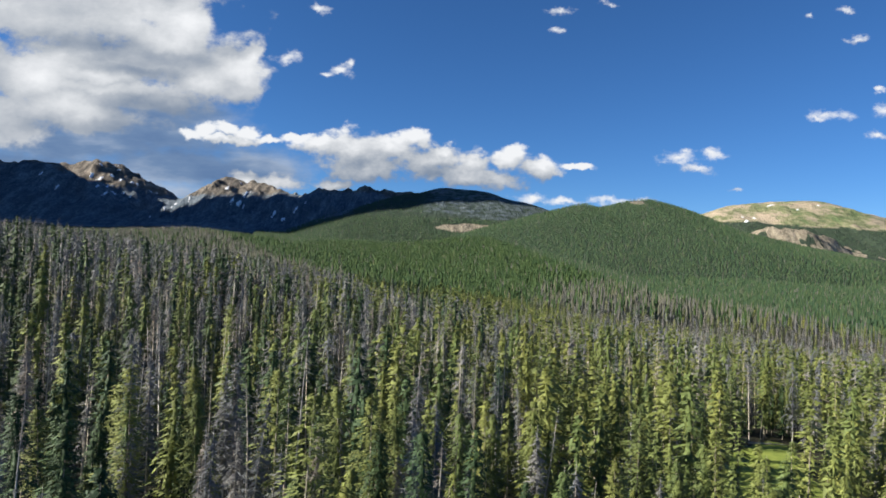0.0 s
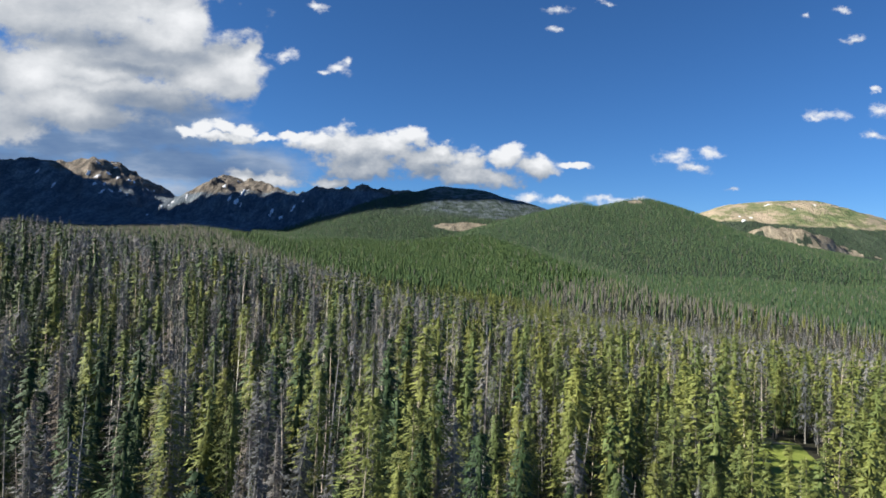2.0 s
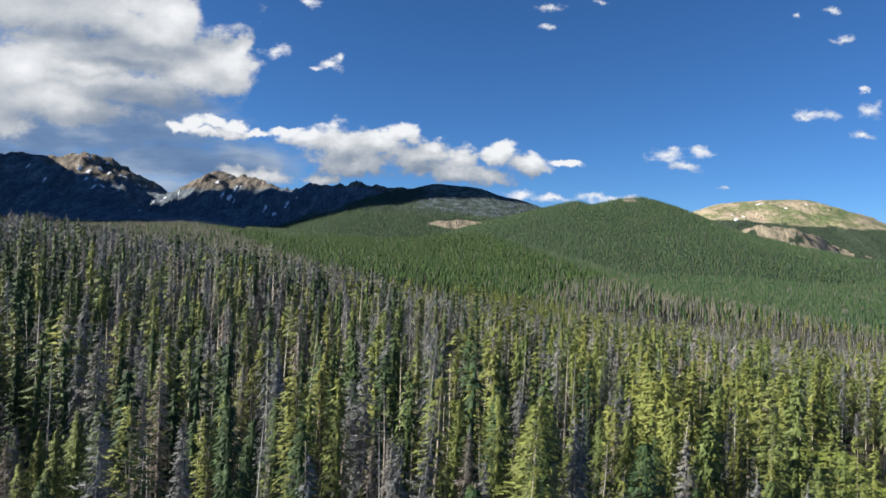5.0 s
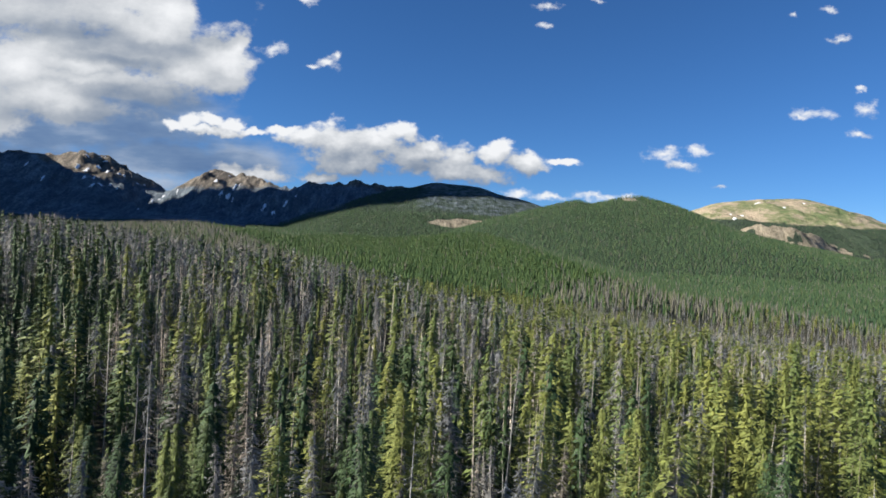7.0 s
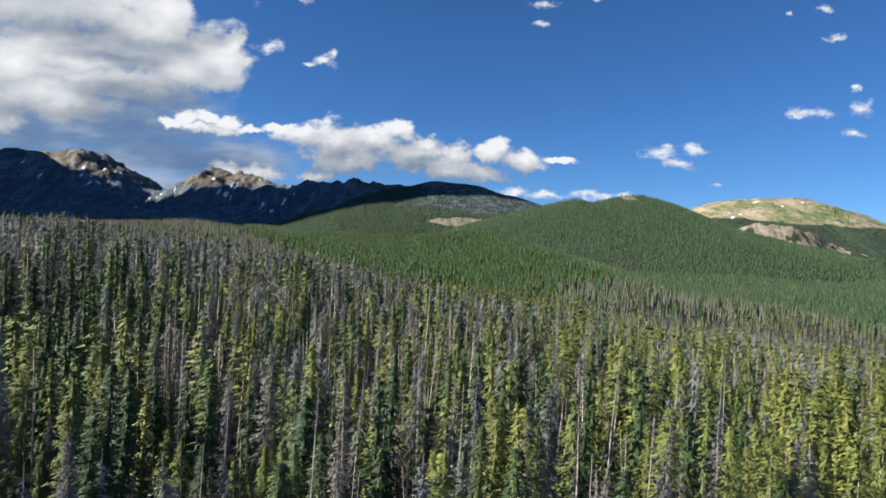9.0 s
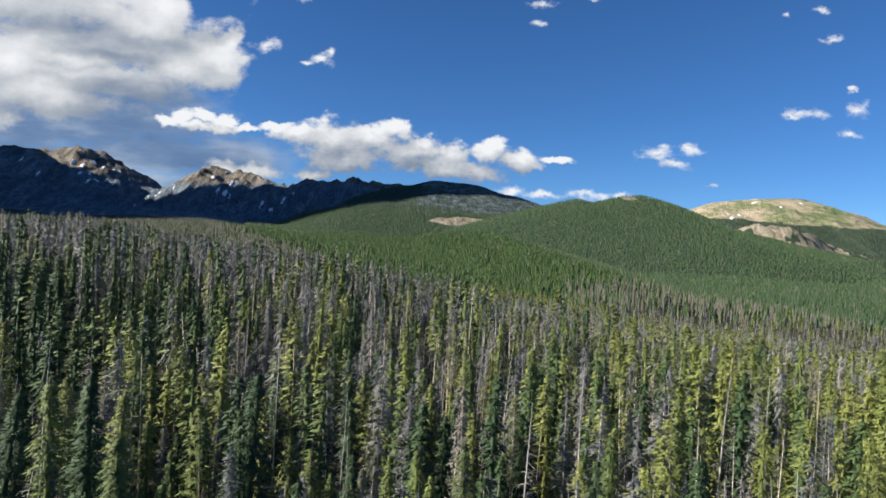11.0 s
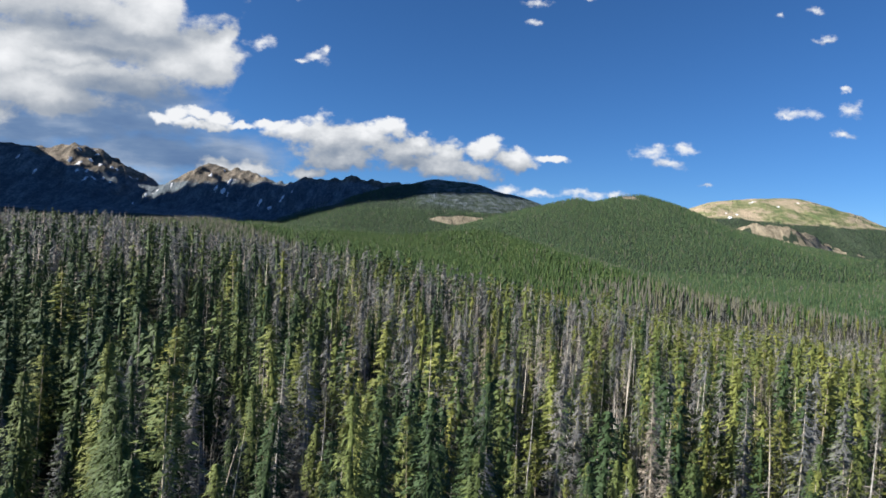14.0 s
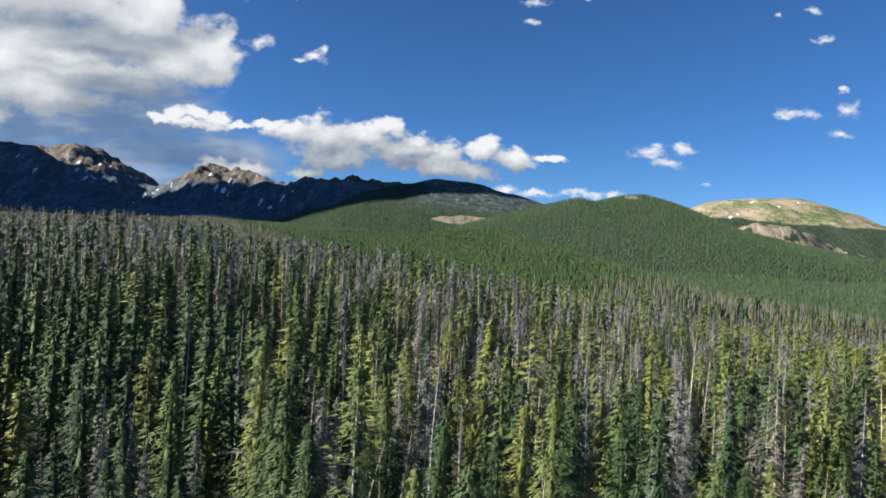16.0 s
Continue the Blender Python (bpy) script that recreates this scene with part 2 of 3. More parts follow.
def make_ground_material():
    m, t, p = material("mountain_ground", 0.95)
    at = where(t)
    big, _ = noise_node(t, at, 0.006, 5.0, 0.6)
    mid, _ = noise_node(t, at, 0.03, 6.0, 0.65)
    fine, _ = noise_node(t, at, 0.35, 5.0, 0.6)
    floor = ramp_node(t, fine, [(0.3, (0.020, 0.019, 0.013)), (0.55, (0.036, 0.034, 0.021)), (0.8, (0.042, 0.050, 0.022))])
    woods = ramp_node(t, mid, [(0.3, (0.026, 0.040, 0.028)), (0.55, (0.042, 0.060, 0.038)), (0.8, (0.06, 0.075, 0.048))])
    alpine = ramp_node(t, math_node(t, "ADD", math_node(t, "MULTIPLY", big, 0.6), math_node(t, "MULTIPLY", mid, 0.4)),
                       [(0.40, (0.11, 0.145, 0.06)), (0.48, (0.21, 0.215, 0.105)), (0.53, (0.34, 0.285, 0.19)), (0.62, (0.45, 0.35, 0.25))])
    # gullies and ribs that run down the faces
    ribs, _ = noise_node(t, vec_node(t, "MULTIPLY", at, (1.0, 0.22, 0.22)), 0.032, 6.0, 0.68)
    grit, _ = noise_node(t, at, 0.09, 5.0, 0.7)
    broken = math_node(t, "MULTIPLY_ADD", grit, 0.45, math_node(t, "MULTIPLY", ribs, 0.55))
    # crags below the summits: rock with the blue of shade and haze painted in
    shaded_crag = ramp_node(t, broken, [(0.36, (0.042, 0.054, 0.070)), (0.5, (0.105, 0.128, 0.152)), (0.62, (0.225, 0.25, 0.27))])
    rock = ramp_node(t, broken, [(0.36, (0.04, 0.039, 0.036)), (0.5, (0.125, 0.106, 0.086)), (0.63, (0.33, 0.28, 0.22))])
    scree = ramp_node(t, broken, [(0.36, (0.075, 0.068, 0.05)), (0.5, (0.25, 0.21, 0.15)), (0.62, (0.40, 0.34, 0.245))])
    grass = ramp_node(t, fine, [(0.3, (0.15, 0.20, 0.035)), (0.7, (0.27, 0.31, 0.06))])
    c = blend(t, attribute(t, "woods"), floor, woods)
    for layer, col in (("alpine", alpine), ("shaded_crag", shaded_crag), ("rock", rock), ("scree", scree), ("meadow", grass)):
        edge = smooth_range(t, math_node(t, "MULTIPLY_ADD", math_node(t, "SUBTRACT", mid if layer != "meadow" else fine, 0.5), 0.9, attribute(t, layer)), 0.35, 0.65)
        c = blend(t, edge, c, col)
    link(t, c, p.inputs["Base Color"])
    b = t.nodes.new("ShaderNodeBump")
    b.inputs["Strength"].default_value, b.inputs["Distance"].default_value = 0.9, 26.0
    link(t, math_node(t, "MULTIPLY_ADD", broken, 0.8, math_node(t, "MULTIPLY", mid, 0.5)), b.inputs["Height"])
    far = blend(t, attribute(t, "woods"), (0, 0, 0), (1, 1, 1))
    link(t, far, b.inputs["Strength"])
    link(t, b.outputs[0], p.inputs["Normal"])
    return m


GROUND = make_ground_material()

# ---- the lie of the land ----


def lattice(ix, iy, seed):
    h = (ix.astype(np.int64) * 374761393 + iy.astype(np.int64) * 668265263 + seed * 974634777) & 0x7FFFFFFF
    h = ((h ^ (h >> 13)) * 1274126177) & 0x7FFFFFFF
    return ((h ^ (h >> 16)) & 0xFFFF) / 65535.0


def value_noise(x, y, seed):
    ix, iy = np.floor(x), np.floor(y)
    fx, fy = x - ix, y - iy
    fx, fy = fx * fx * (3 - 2 * fx), fy * fy * (3 - 2 * fy)
    a, b = lattice(ix, iy, seed), lattice(ix + 1, iy, seed)
    c, d = lattice(ix, iy + 1, seed), lattice(ix + 1, iy + 1, seed)
    return (a * (1 - fx) + b * fx) * (1 - fy) + (c * (1 - fx) + d * fx) * fy


def fractal(x, y, size, octaves, seed, ridged=False):
    """Fractal noise from -1 to 1; ridged: sharp crests."""
    total, amp, norm = 0.0, 1.0, 0.0
    for i in range(octaves):
        n = value_noise(x / size + 17.3 * i, y / size - 9.1 * i, seed + i) * 2 - 1
        total = total + amp * ((1 - 2 * np.abs(n)) if ridged else n)
        norm, amp, size = norm + amp, amp * 0.5, size * 0.5
    return total / norm


def smooth(v, lo, hi):
    s = np.clip((v - lo) / (hi - lo), 0, 1)
    return s * s * (3 - 2 * s)


# crests in plan: x, y and height of the ground, with the fall of their flanks
GREY_SPUR = [(-1500, 800, 0), (-753, 930, 6), (-703, 1000, 12), (-527, 1100, 22), (-452, 1120, 30), (-362, 1050, 21), (-203, 760, -12)]
SPUR_BACK = [(-900, 520, 6), (-436, 470, 2), (-300, 467, 0), (-215, 290, -9), (-177, 228, -14)]
SPUR_EDGE = [(-177, 240, -14), (-115, 268, -15), (-96, 264, -18), (-77, 264, -21), (-59, 254, -25), (-37, 249, -30), (0, 236, -36), (30, 218, -41)]
MIDDLE_HILL = [(-130, 1800, 36), (92, 1600, 55), (157, 1000, -2), (189, 700, -29), (271, 650, -39), (309, 560, -45), (337, 480, -52)]
DOME = [(-560, 2300, 20), (-470, 2400, 62), (-373, 2500, 112), (-297, 2600, 172), (-222, 2800, 250), (-129, 2950, 306), (2, 3000, 341), (164, 3000, 330), (321, 2950, 290), (473, 2900, 222), (645, 2850, 160)]
KNOB_HILL = [(230, 2250, 105), (294, 2300, 142), (375, 2300, 168), (519, 2400, 232), (580, 2420, 221), (645, 2450, 194), (700, 2480, 236), (752, 2500, 268), (797, 2500, 271), (874, 2500, 243), (981, 2480, 209), (1040, 2430, 172), (1070, 2340, 133), (1096, 2220, 87), (1139, 2080, 63), (1176, 1960, 52), (1276, 1800, 51), (2300, 1700, 45)]
BALD = [(1375, 3720, 200), (1520, 3720, 272), (1600, 3720, 352), (1702, 3720, 394), (1918, 3720, 420), (2194, 3767, 444), (2300, 3790, 402), (2461, 3813, 366), (2661, 3813, 315), (3113, 3813, 235)]
PEAKS = [(-2543, 4085, 515), (-2323, 4180, 553), (-2178, 4228, 551), (-2025, 4275, 456), (-1791, 4275, 331), (-1696, 4275, 348), (-1566, 4180, 352), (-1475, 4228, 476), (-1378, 4228, 462), (-1290, 4190, 464), (-1030, 3990, 366), (-889, 3920, 346), (-775, 3870, 387), (-651, 3850, 388), (-446, 3850, 432), (-306, 3850, 397), (-99, 3850, 364)]
CLIFF = [(1440, 2990, 184), (1500, 2960, 206), (1580, 2965, 218), (1660, 2930, 206), (1740, 2960, 190), (1820, 2990, 178)]
DARK_RIDGE = [(-3285, 3500, 520), (-2690, 3700, 483), (-2536, 3700, 458), (-2401, 3700, 473), (-2315, 3700, 461), (-2015, 3600, 330), (-1681, 3450, 190), (-1345, 3300, 125)]
# an unseen higher ridge on the left, added to shade slopes and dome
SHADE_RIDGE = [(-3600, 4400, 820), (-3600, 4060, 900), (-3600, 3900, 1000), (-3600, 3700, 1138), (-3600, 3610, 1560), (-3600, 3525, 2000), (-3620, 3455, 2300), (-3650, 2500, 2520), (-3650, 2220, 2480), (-3700, 2170, 2000)]
CRESTS = [(SHADE_RIDGE, 4.0, 30), (GREY_SPUR, 0.11, 25), (SPUR_BACK, 0.15, 12), (SPUR_EDGE, 0.17, 10), (MIDDLE_HILL, 0.23, 45), (DOME, 0.40, 60), (KNOB_HILL, 0.30, 12), (BALD, 0.44, 60), (CLIFF, 1.0, 12), (PEAKS, 0.66, 4), (DARK_RIDGE, 0.54, 6)]


def crest_height(x, y, points, fall, rounding):
    best, gap = np.full_like(x, -1e4), np.full_like(x, 1e5)
    for (ax, ay, az), (bx, by, bz) in zip(points[:-1], points[1:]):
        dx, dy = bx - ax, by - ay
        s = np.clip(((x - ax) * dx + (y - ay) * dy) / (dx * dx + dy * dy), 0, 1)
        d = np.hypot(x - ax - s * dx, y - ay - s * dy)
        best = np.maximum(best, az + (bz - az) * s - fall * (np.sqrt(d * d + rounding * rounding) - rounding))
        gap = np.minimum(gap, d)
    return best, gap


def height(x, y):
    """The ground's height at x, y (arrays)."""
    x, y = np.asarray(x, float), np.asarray(y, float)
    low = -36 - 0.04 * np.clip(x, -300, 0) - 0.065 * np.clip(x, 0, 350) - 0.02 * (np.clip(y, -400, 700) - 100) + 0.06 * np.maximum(0, y - 700)
    # a gully behind the near spur
    along = np.hypot(x - np.clip(x, -330, 260), y - (760 - 0.55 * np.clip(x, -330, 260)))
    low = low - 16 * np.exp(-(along / 110) ** 2)
    top, gap = low, np.full_like(x, 1e5)
    for points, fall, rounding in CRESTS:
        h, g = crest_height(x, y, points, fall, rounding)
        k = 6.0
        big = np.maximum(top, h)
        top = big + k * np.log(np.exp((top - big) / k) + np.exp((h - big) / k)) - k * np.exp(-np.abs(top - h) / k) * 0.69
        gap = np.minimum(gap, g)
    # a draw between the knob and the bald mountain
    top = top - 42 * np.exp(-((x - 1130) / 170) ** 2 - ((y - 2180) / 260) ** 2)
    # broken cliffs under the bald mountain
    top = top + fractal(x, y, 75, 3, 71, True) * 26 * np.exp(-((x - 1625) / 200) ** 2 - ((y - 2920) / 110) ** 2)
    far = smooth(y, 1900, 3200)
    calm = 0.25 + 0.75 * smooth(gap, 20, 250)
    top = top + fractal(x, y, 60, 3, 5) * 1.2 * smooth(y, 60, 200)
    top = top + fractal(x, y, 240, 4, 9) * 9 * smooth(y, 700, 1700) * calm
    rugged = smooth(y, 3000, 3700) * smooth(-x, -1100, -300)
    top = top + fractal(x, y, 420, 6, 21, True) * 90 * rugged * calm + fractal(x, y, 110, 4, 33, True) * 28 * rugged
    top = top + (fractal(x, y * 0.35, 120, 3, 55, True) * 36 * calm + fractal(x, y, 60, 3, 63, True) * 13) * rugged
    top = top + fractal(x, y, 380, 6, 41, True) * (12 + 22 * smooth(y, 2700, 3100)) * far * (1 - rugged) * calm
    return top


def clearing(x, y):
    """1 in the grassy glade that runs up the slope, 0 in the woods."""
    along, across = 0.47 * (x - 65) + 0.88 * (y - 123), 0.88 * (x - 65) - 0.47 * (y - 123)
    return smooth(1 - (along / 40) ** 2 - (across / 9.0) ** 2 + 0.25 * fractal(x, y, 12, 2, 91), 0.0, 0.25)


def mesh_from(name, verts, tris, mats, which=None, chance=None, flat=True, normals=None):
    me = bpy.data.meshes.new(name)
    n, m = len(verts), len(tris)
    k = tris.shape[1]
    me.vertices.add(n)
    me.vertices.foreach_set("co", np.ascontiguousarray(verts, np.float32).ravel())
    me.loops.add(m * k)
    me.loops.foreach_set("vertex_index", np.ascontiguousarray(tris, np.int32).ravel())
    me.polygons.add(m)
    me.polygons.foreach_set("loop_start", np.arange(0, m * k, k, dtype=np.int32))
    for mat in mats:
        me.materials.append(mat)
    if which is not None:
        me.polygons.foreach_set("material_index", np.ascontiguousarray(which, np.int32))
    if not flat:
        me.polygons.foreach_set("use_smooth", np.ones(m, bool))
    if chance is not None:
        me.attributes.new("chance", "FLOAT", "POINT").data.foreach_set("value", np.ascontiguousarray(chance, np.float32))
    me.update(calc_edges=True)
    if normals is not None:
        me.normals_split_custom_set_from_vertices(np.ascontiguousarray(normals, np.float32))
    return me


def crown_normals(verts, tris, spread=0.55):
    """Normals that point out of the crown as a whole, mixed with each spray's own, and the triangles turned to face the same way."""
    a, b, c = verts[tris[:, 0]], verts[tris[:, 1]], verts[tris[:, 2]]
    own = np.cross(b - a, c - a)
    own /= np.linalg.norm(own, axis=1, keepdims=True) + 1e-9
    mid = (a + b + c) / 3
    out = np.stack([mid[:, 0], mid[:, 1], np.zeros(len(mid))], 1)
    out /= np.linalg.norm(out, axis=1, keepdims=True) + 0.15
    out[:, 2] += 0.22
    out /= np.linalg.norm(out, axis=1, keepdims=True) + 1e-9
    back = (own * out).sum(1) < 0
    own[back] *= -1
    tris = tris.copy()
    tris[back] = tris[back][:, ::-1]
    n = out + spread * own
    n /= np.linalg.norm(n, axis=1, keepdims=True) + 1e-9
    total = np.zeros_like(verts)
    for k in range(3):
        np.add.at(total, tris[:, k], n)
    return total / (np.linalg.norm(total, axis=1, keepdims=True) + 1e-9), tris


def make_ground():
    cx, cy = -45.0, -80.0
    fine = np.linspace(-50, 50, 620)
    angles = np.radians(np.concatenate([fine, np.linspace(50, 285, 20)[1:-1], np.linspace(285, 310, 24)[:-1]]))
    radii = [4.0]
    while radii[-1] < 4940:
        r = radii[-1]
        radii.append(r + (max(5.0, r * 0.025) if r < 1100 else 28.0 if r < 2800 else 15.0 if r < 4450 else 70.0))
    radii = np.array(radii)
    rr, aa = np.meshgrid(radii, angles, indexing="ij")
    x, y = (cx + rr * np.sin(aa)).ravel(), (cy + rr * np.cos(aa)).ravel()
    z = height(x, y)
    nr, na = len(radii), len(angles)
    i, j = np.meshgrid(np.arange(nr - 1), np.arange(na), indexing="ij")
    a, b = (i * na + j).ravel(), (i * na + (j + 1) % na).ravel()
    quads = np.stack([a, b, b + na, a + na], 1)[:, ::-1]
    verts = np.stack([x, y, z], 1)
    me = mesh_from("ground", verts, quads, [GROUND], flat=False)
    for name, values in ground_zones(x, y, z).items():
        me.attributes.new(name, "FLOAT", "POINT").data.foreach_set("value", values.astype(np.float32))
    return tagged(new("ground", me), "wooded mountain land rising to bare rocky summits", "ground", kind="structure")


def ground_zones(x, y, z):
    patch = fractal(x, y, 260, 4, 77)
    alp = smooth(x, 1150, 1350) * smooth(y, 2900, 3200) * smooth(z + 45 * patch, 235, 290)
    alp = np.maximum(alp, 0.45 * smooth(-np.hypot((x - 90) / 230, (y - 2880) / 150), -1.0, -0.6))
    face = smooth(y, 2470, 2530) * smooth(x, -560, -440) * smooth(-x, -560, -440) * smooth(z + 40 * patch, 150, 190)
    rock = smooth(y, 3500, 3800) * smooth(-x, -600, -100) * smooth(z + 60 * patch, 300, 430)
    shaded_crag = smooth(y, 3000, 3300) * smooth(-x, -700, -300) * smooth(z + 60 * patch, -190, -60)
    # the bluish crag colour also covers the mountain foot, in place of haze
    shaded_crag = np.maximum(shaded_crag, 0.75 * smooth(y, 2550, 2750) * smooth(-x, 340, 460))
    cliff = smooth(-np.hypot((x - 1625) / 215, (y - 2925) / 120) + 1.6 * fractal(x, y, 70, 4, 83, True), -0.9, -0.5)
    scar = smooth(-np.hypot((x - 110) / 165, (y - 2420) / 55) + 0.4 * patch, -1.0, -0.7)
    knob = smooth(-np.hypot((x - 738) / 34, (y - 2445) / 50), -1.0, -0.6)
    return {"woods": smooth(y, 450, 800), "alpine": alp, "shaded_crag": np.maximum(shaded_crag, (0.46 - 0.12 * smooth(-x, 40, 120)) * face), "rock": rock, "scree": np.maximum(np.maximum(cliff, scar), knob), "meadow": clearing(x, y)}


ground = make_ground()

# ---- trees ----


def trunk_mesh(h, r, sides, bends, rng, lean=0.0):
    """A tapered trunk from 0.4 m under the ground to its tip."""
    v, f = [], []
    px, py = 0.0, 0.0
    for k in range(bends + 1):
        s = k / bends
        rad = r * (1 - 0.93 * s ** 0.9)
        for q in range(sides):
            a = 2 * math.pi * q / sides
            v.append((px + rad * math.cos(a), py + rad * math.sin(a), -0.4 + (h + 0.4) * s))
        px, py = px + rng.uniform(-1, 1) * lean, py + rng.uniform(-1, 1) * lean
    for k in range(bends):
        for q in range(sides):
            a, b = k * sides + q, k * sides + (q + 1) % sides
            f += [(a, b, b + sides), (a, b + sides, a + sides)]
    return np.array(v), np.array(f)


def taper(s, tip):
    """How wide a crown is at the height s (0 to 1): a column below, a cone in the tip's share at the top."""
    return min(1.0, (1 - s) / tip) ** 0.62 * (0.82 + 0.18 * (1 - s))


def crown_mesh(h, reach, bare, whorls, per, count, rng, droop, tip=0.6, ragged=0.4, long=0.7, wide=0.28):
    """Many small drooping sprays along the boughs of loose whorls; count: how many sprays, long and wide: their size."""
    r = np.random.default_rng(rng.randrange(1 << 30))
    k = np.floor(whorls * (1 - r.random(count) ** 1.15)).astype(int).clip(0, whorls - 1)
    q = r.integers(0, per, count)
    level = (np.arange(whorls) + r.uniform(0, 0.8, whorls)) / whorls
    turn, size = r.uniform(0, 6.28, whorls), r.uniform(1 - ragged, 1 + 0.5 * ragged, (whorls, per))
    size = size * (r.random((whorls, per)) > 0.1)
    lop, side = r.uniform(0, 6.28), r.uniform(0.0, 0.25)
    s = level[k]
    a = turn[k] + 6.28 * q / per + r.normal(0, 0.16, count)
    ln = (reach * np.minimum(1.0, (1 - s) / tip) ** 0.7 * (0.84 + 0.16 * (1 - s)) * size[k, q] + 0.18) * (1 + side * np.cos(a - lop))
    if bare > 0.22:
        ln = ln * np.minimum(1, 0.45 + 3.0 * s)
    u = 0.16 + 0.84 * np.sqrt(r.random(count))
    along = u * ln
    z = h * (bare + (0.985 - bare) * s) + r.uniform(-0.25, 0.25, count) - droop * ln * u ** 1.5 * (1 - 0.8 * s)
    c, d = np.cos(a), np.sin(a)
    way = a + r.normal(0, 0.6, count)
    half = long * r.uniform(0.6, 1.3, count) * np.clip(0.35 + ln / reach, 0.4, 1.1)
    dip = -half * (0.15 + droop) * r.uniform(0.1, 1.3, count)
    ex, ey = np.cos(way), np.sin(way)
    w = wide * r.uniform(0.6, 1.3, count)
    lift = w * r.uniform(-0.7, 0.7, count)
    base = np.stack([c * along - ex * half * 0.4, d * along - ey * half * 0.4, z - dip * 0.4], 1)
    cross = np.stack([-ey * w, ex * w, lift], 1)
    v = np.stack([base - cross, base + cross, base + np.stack([ex * half * 1.4, ey * half * 1.4, dip * 1.4], 1)], 1).reshape(-1, 3)
    leader = np.array([(-0.07, 0, h - 1.2), (0.07, 0.04, h - 1.2), (0, 0, h + 0.35), (0, 0.07, h - 1.3), (0, -0.07, h - 1.3), (0, 0, h + 0.3)])
    v = np.concatenate([v, leader])
    return v, np.arange(len(v)).reshape(-1, 3)


def skirts(h, reach, bare, tiers, points, rng, notch=0.45, tip=0.6, droop=0.55, top=1.0, lop=0.25):
    """A dense crown of overlapping ragged skirts; notch: how deep the gaps between boughs go."""
    v, f = [], []
    step = h * (top - bare) / tiers
    for k in range(tiers):
        s = k / tiers
        z = h * (bare + (top - bare) * s)
        r = reach * taper(s, tip) + 0.10
        turn = rng.uniform(0, 6.28)
        i = len(v)
        v.append((rng.uniform(-0.1, 0.1), rng.uniform(-0.1, 0.1), min(z + step * 1.25, h * top + 0.2)))
        for q in range(points * 2):
            a = turn + 3.14159 * q / points + rng.uniform(-0.12, 0.12)
            rr = r * (rng.uniform(1 - lop, 1 + lop) if q % 2 == 0 else notch * rng.uniform(0.7, 1.2))
            v.append((rr * math.cos(a), rr * math.sin(a), z - (droop * rr if q % 2 == 0 else -0.15 * step) * rng.uniform(0.5, 1.2)))
        n = points * 2
        for q in range(n):
            f.append((i, i + 1 + q, i + 1 + (q + 1) % n))
    return np.array(v), np.array(f)


def joined(a, b):
    return np.concatenate([a[0], b[0]]), np.concatenate([a[1], b[1] + len(a[0])])


def dead_crown(h, reach, bare, limbs, twigs, rng, thick=0.035, droop=0.35, crossed=True):
    """Bare grey limbs with fine side twigs."""
    v, f = [], []
    for k in range(limbs):
        s = rng.random()
        z = h * (bare + (0.97 - bare) * s)
        a = rng.uniform(0, 6.28)
        ln = reach * taper(s, 0.7) * rng.uniform(0.45, 1.1) + 0.2
        c, d = math.cos(a), math.sin(a)
        dz = -droop * ln * rng.uniform(-0.2, 1.4)

        def at(along, side, up=0.0):
            u = along / ln
            return (c * along - d * side, d * along + c * side, z + dz * (1.6 * u - 0.6 * u * u) + up)

        i = len(v)
        if crossed:
            v += [at(0, 0, thick), at(0, 0, -thick), at(ln, 0), at(0, thick), at(0, -thick)]
            f += [(i, i + 1, i + 2), (i + 3, i + 4, i + 2)]
        else:
            v += [at(0, thick, thick), at(0, -thick, -thick), at(ln, 0)]
            f.append((i, i + 1, i + 2))
        for e in range(twigs):
            t0 = ln * rng.uniform(0.15, 0.95)
            out = ln * rng.uniform(0.15, 0.42) * rng.choice((-1, 1))
            i = len(v)
            q = thick * 0.75
            v += [at(t0 - q, 0, q), at(t0 + q, 0, -q), at(t0 + abs(out) * 0.7, out, rng.uniform(-0.9, 0.3) * abs(out))]
            f.append((i, i + 1, i + 2))
    return np.array(v), np.array(f)


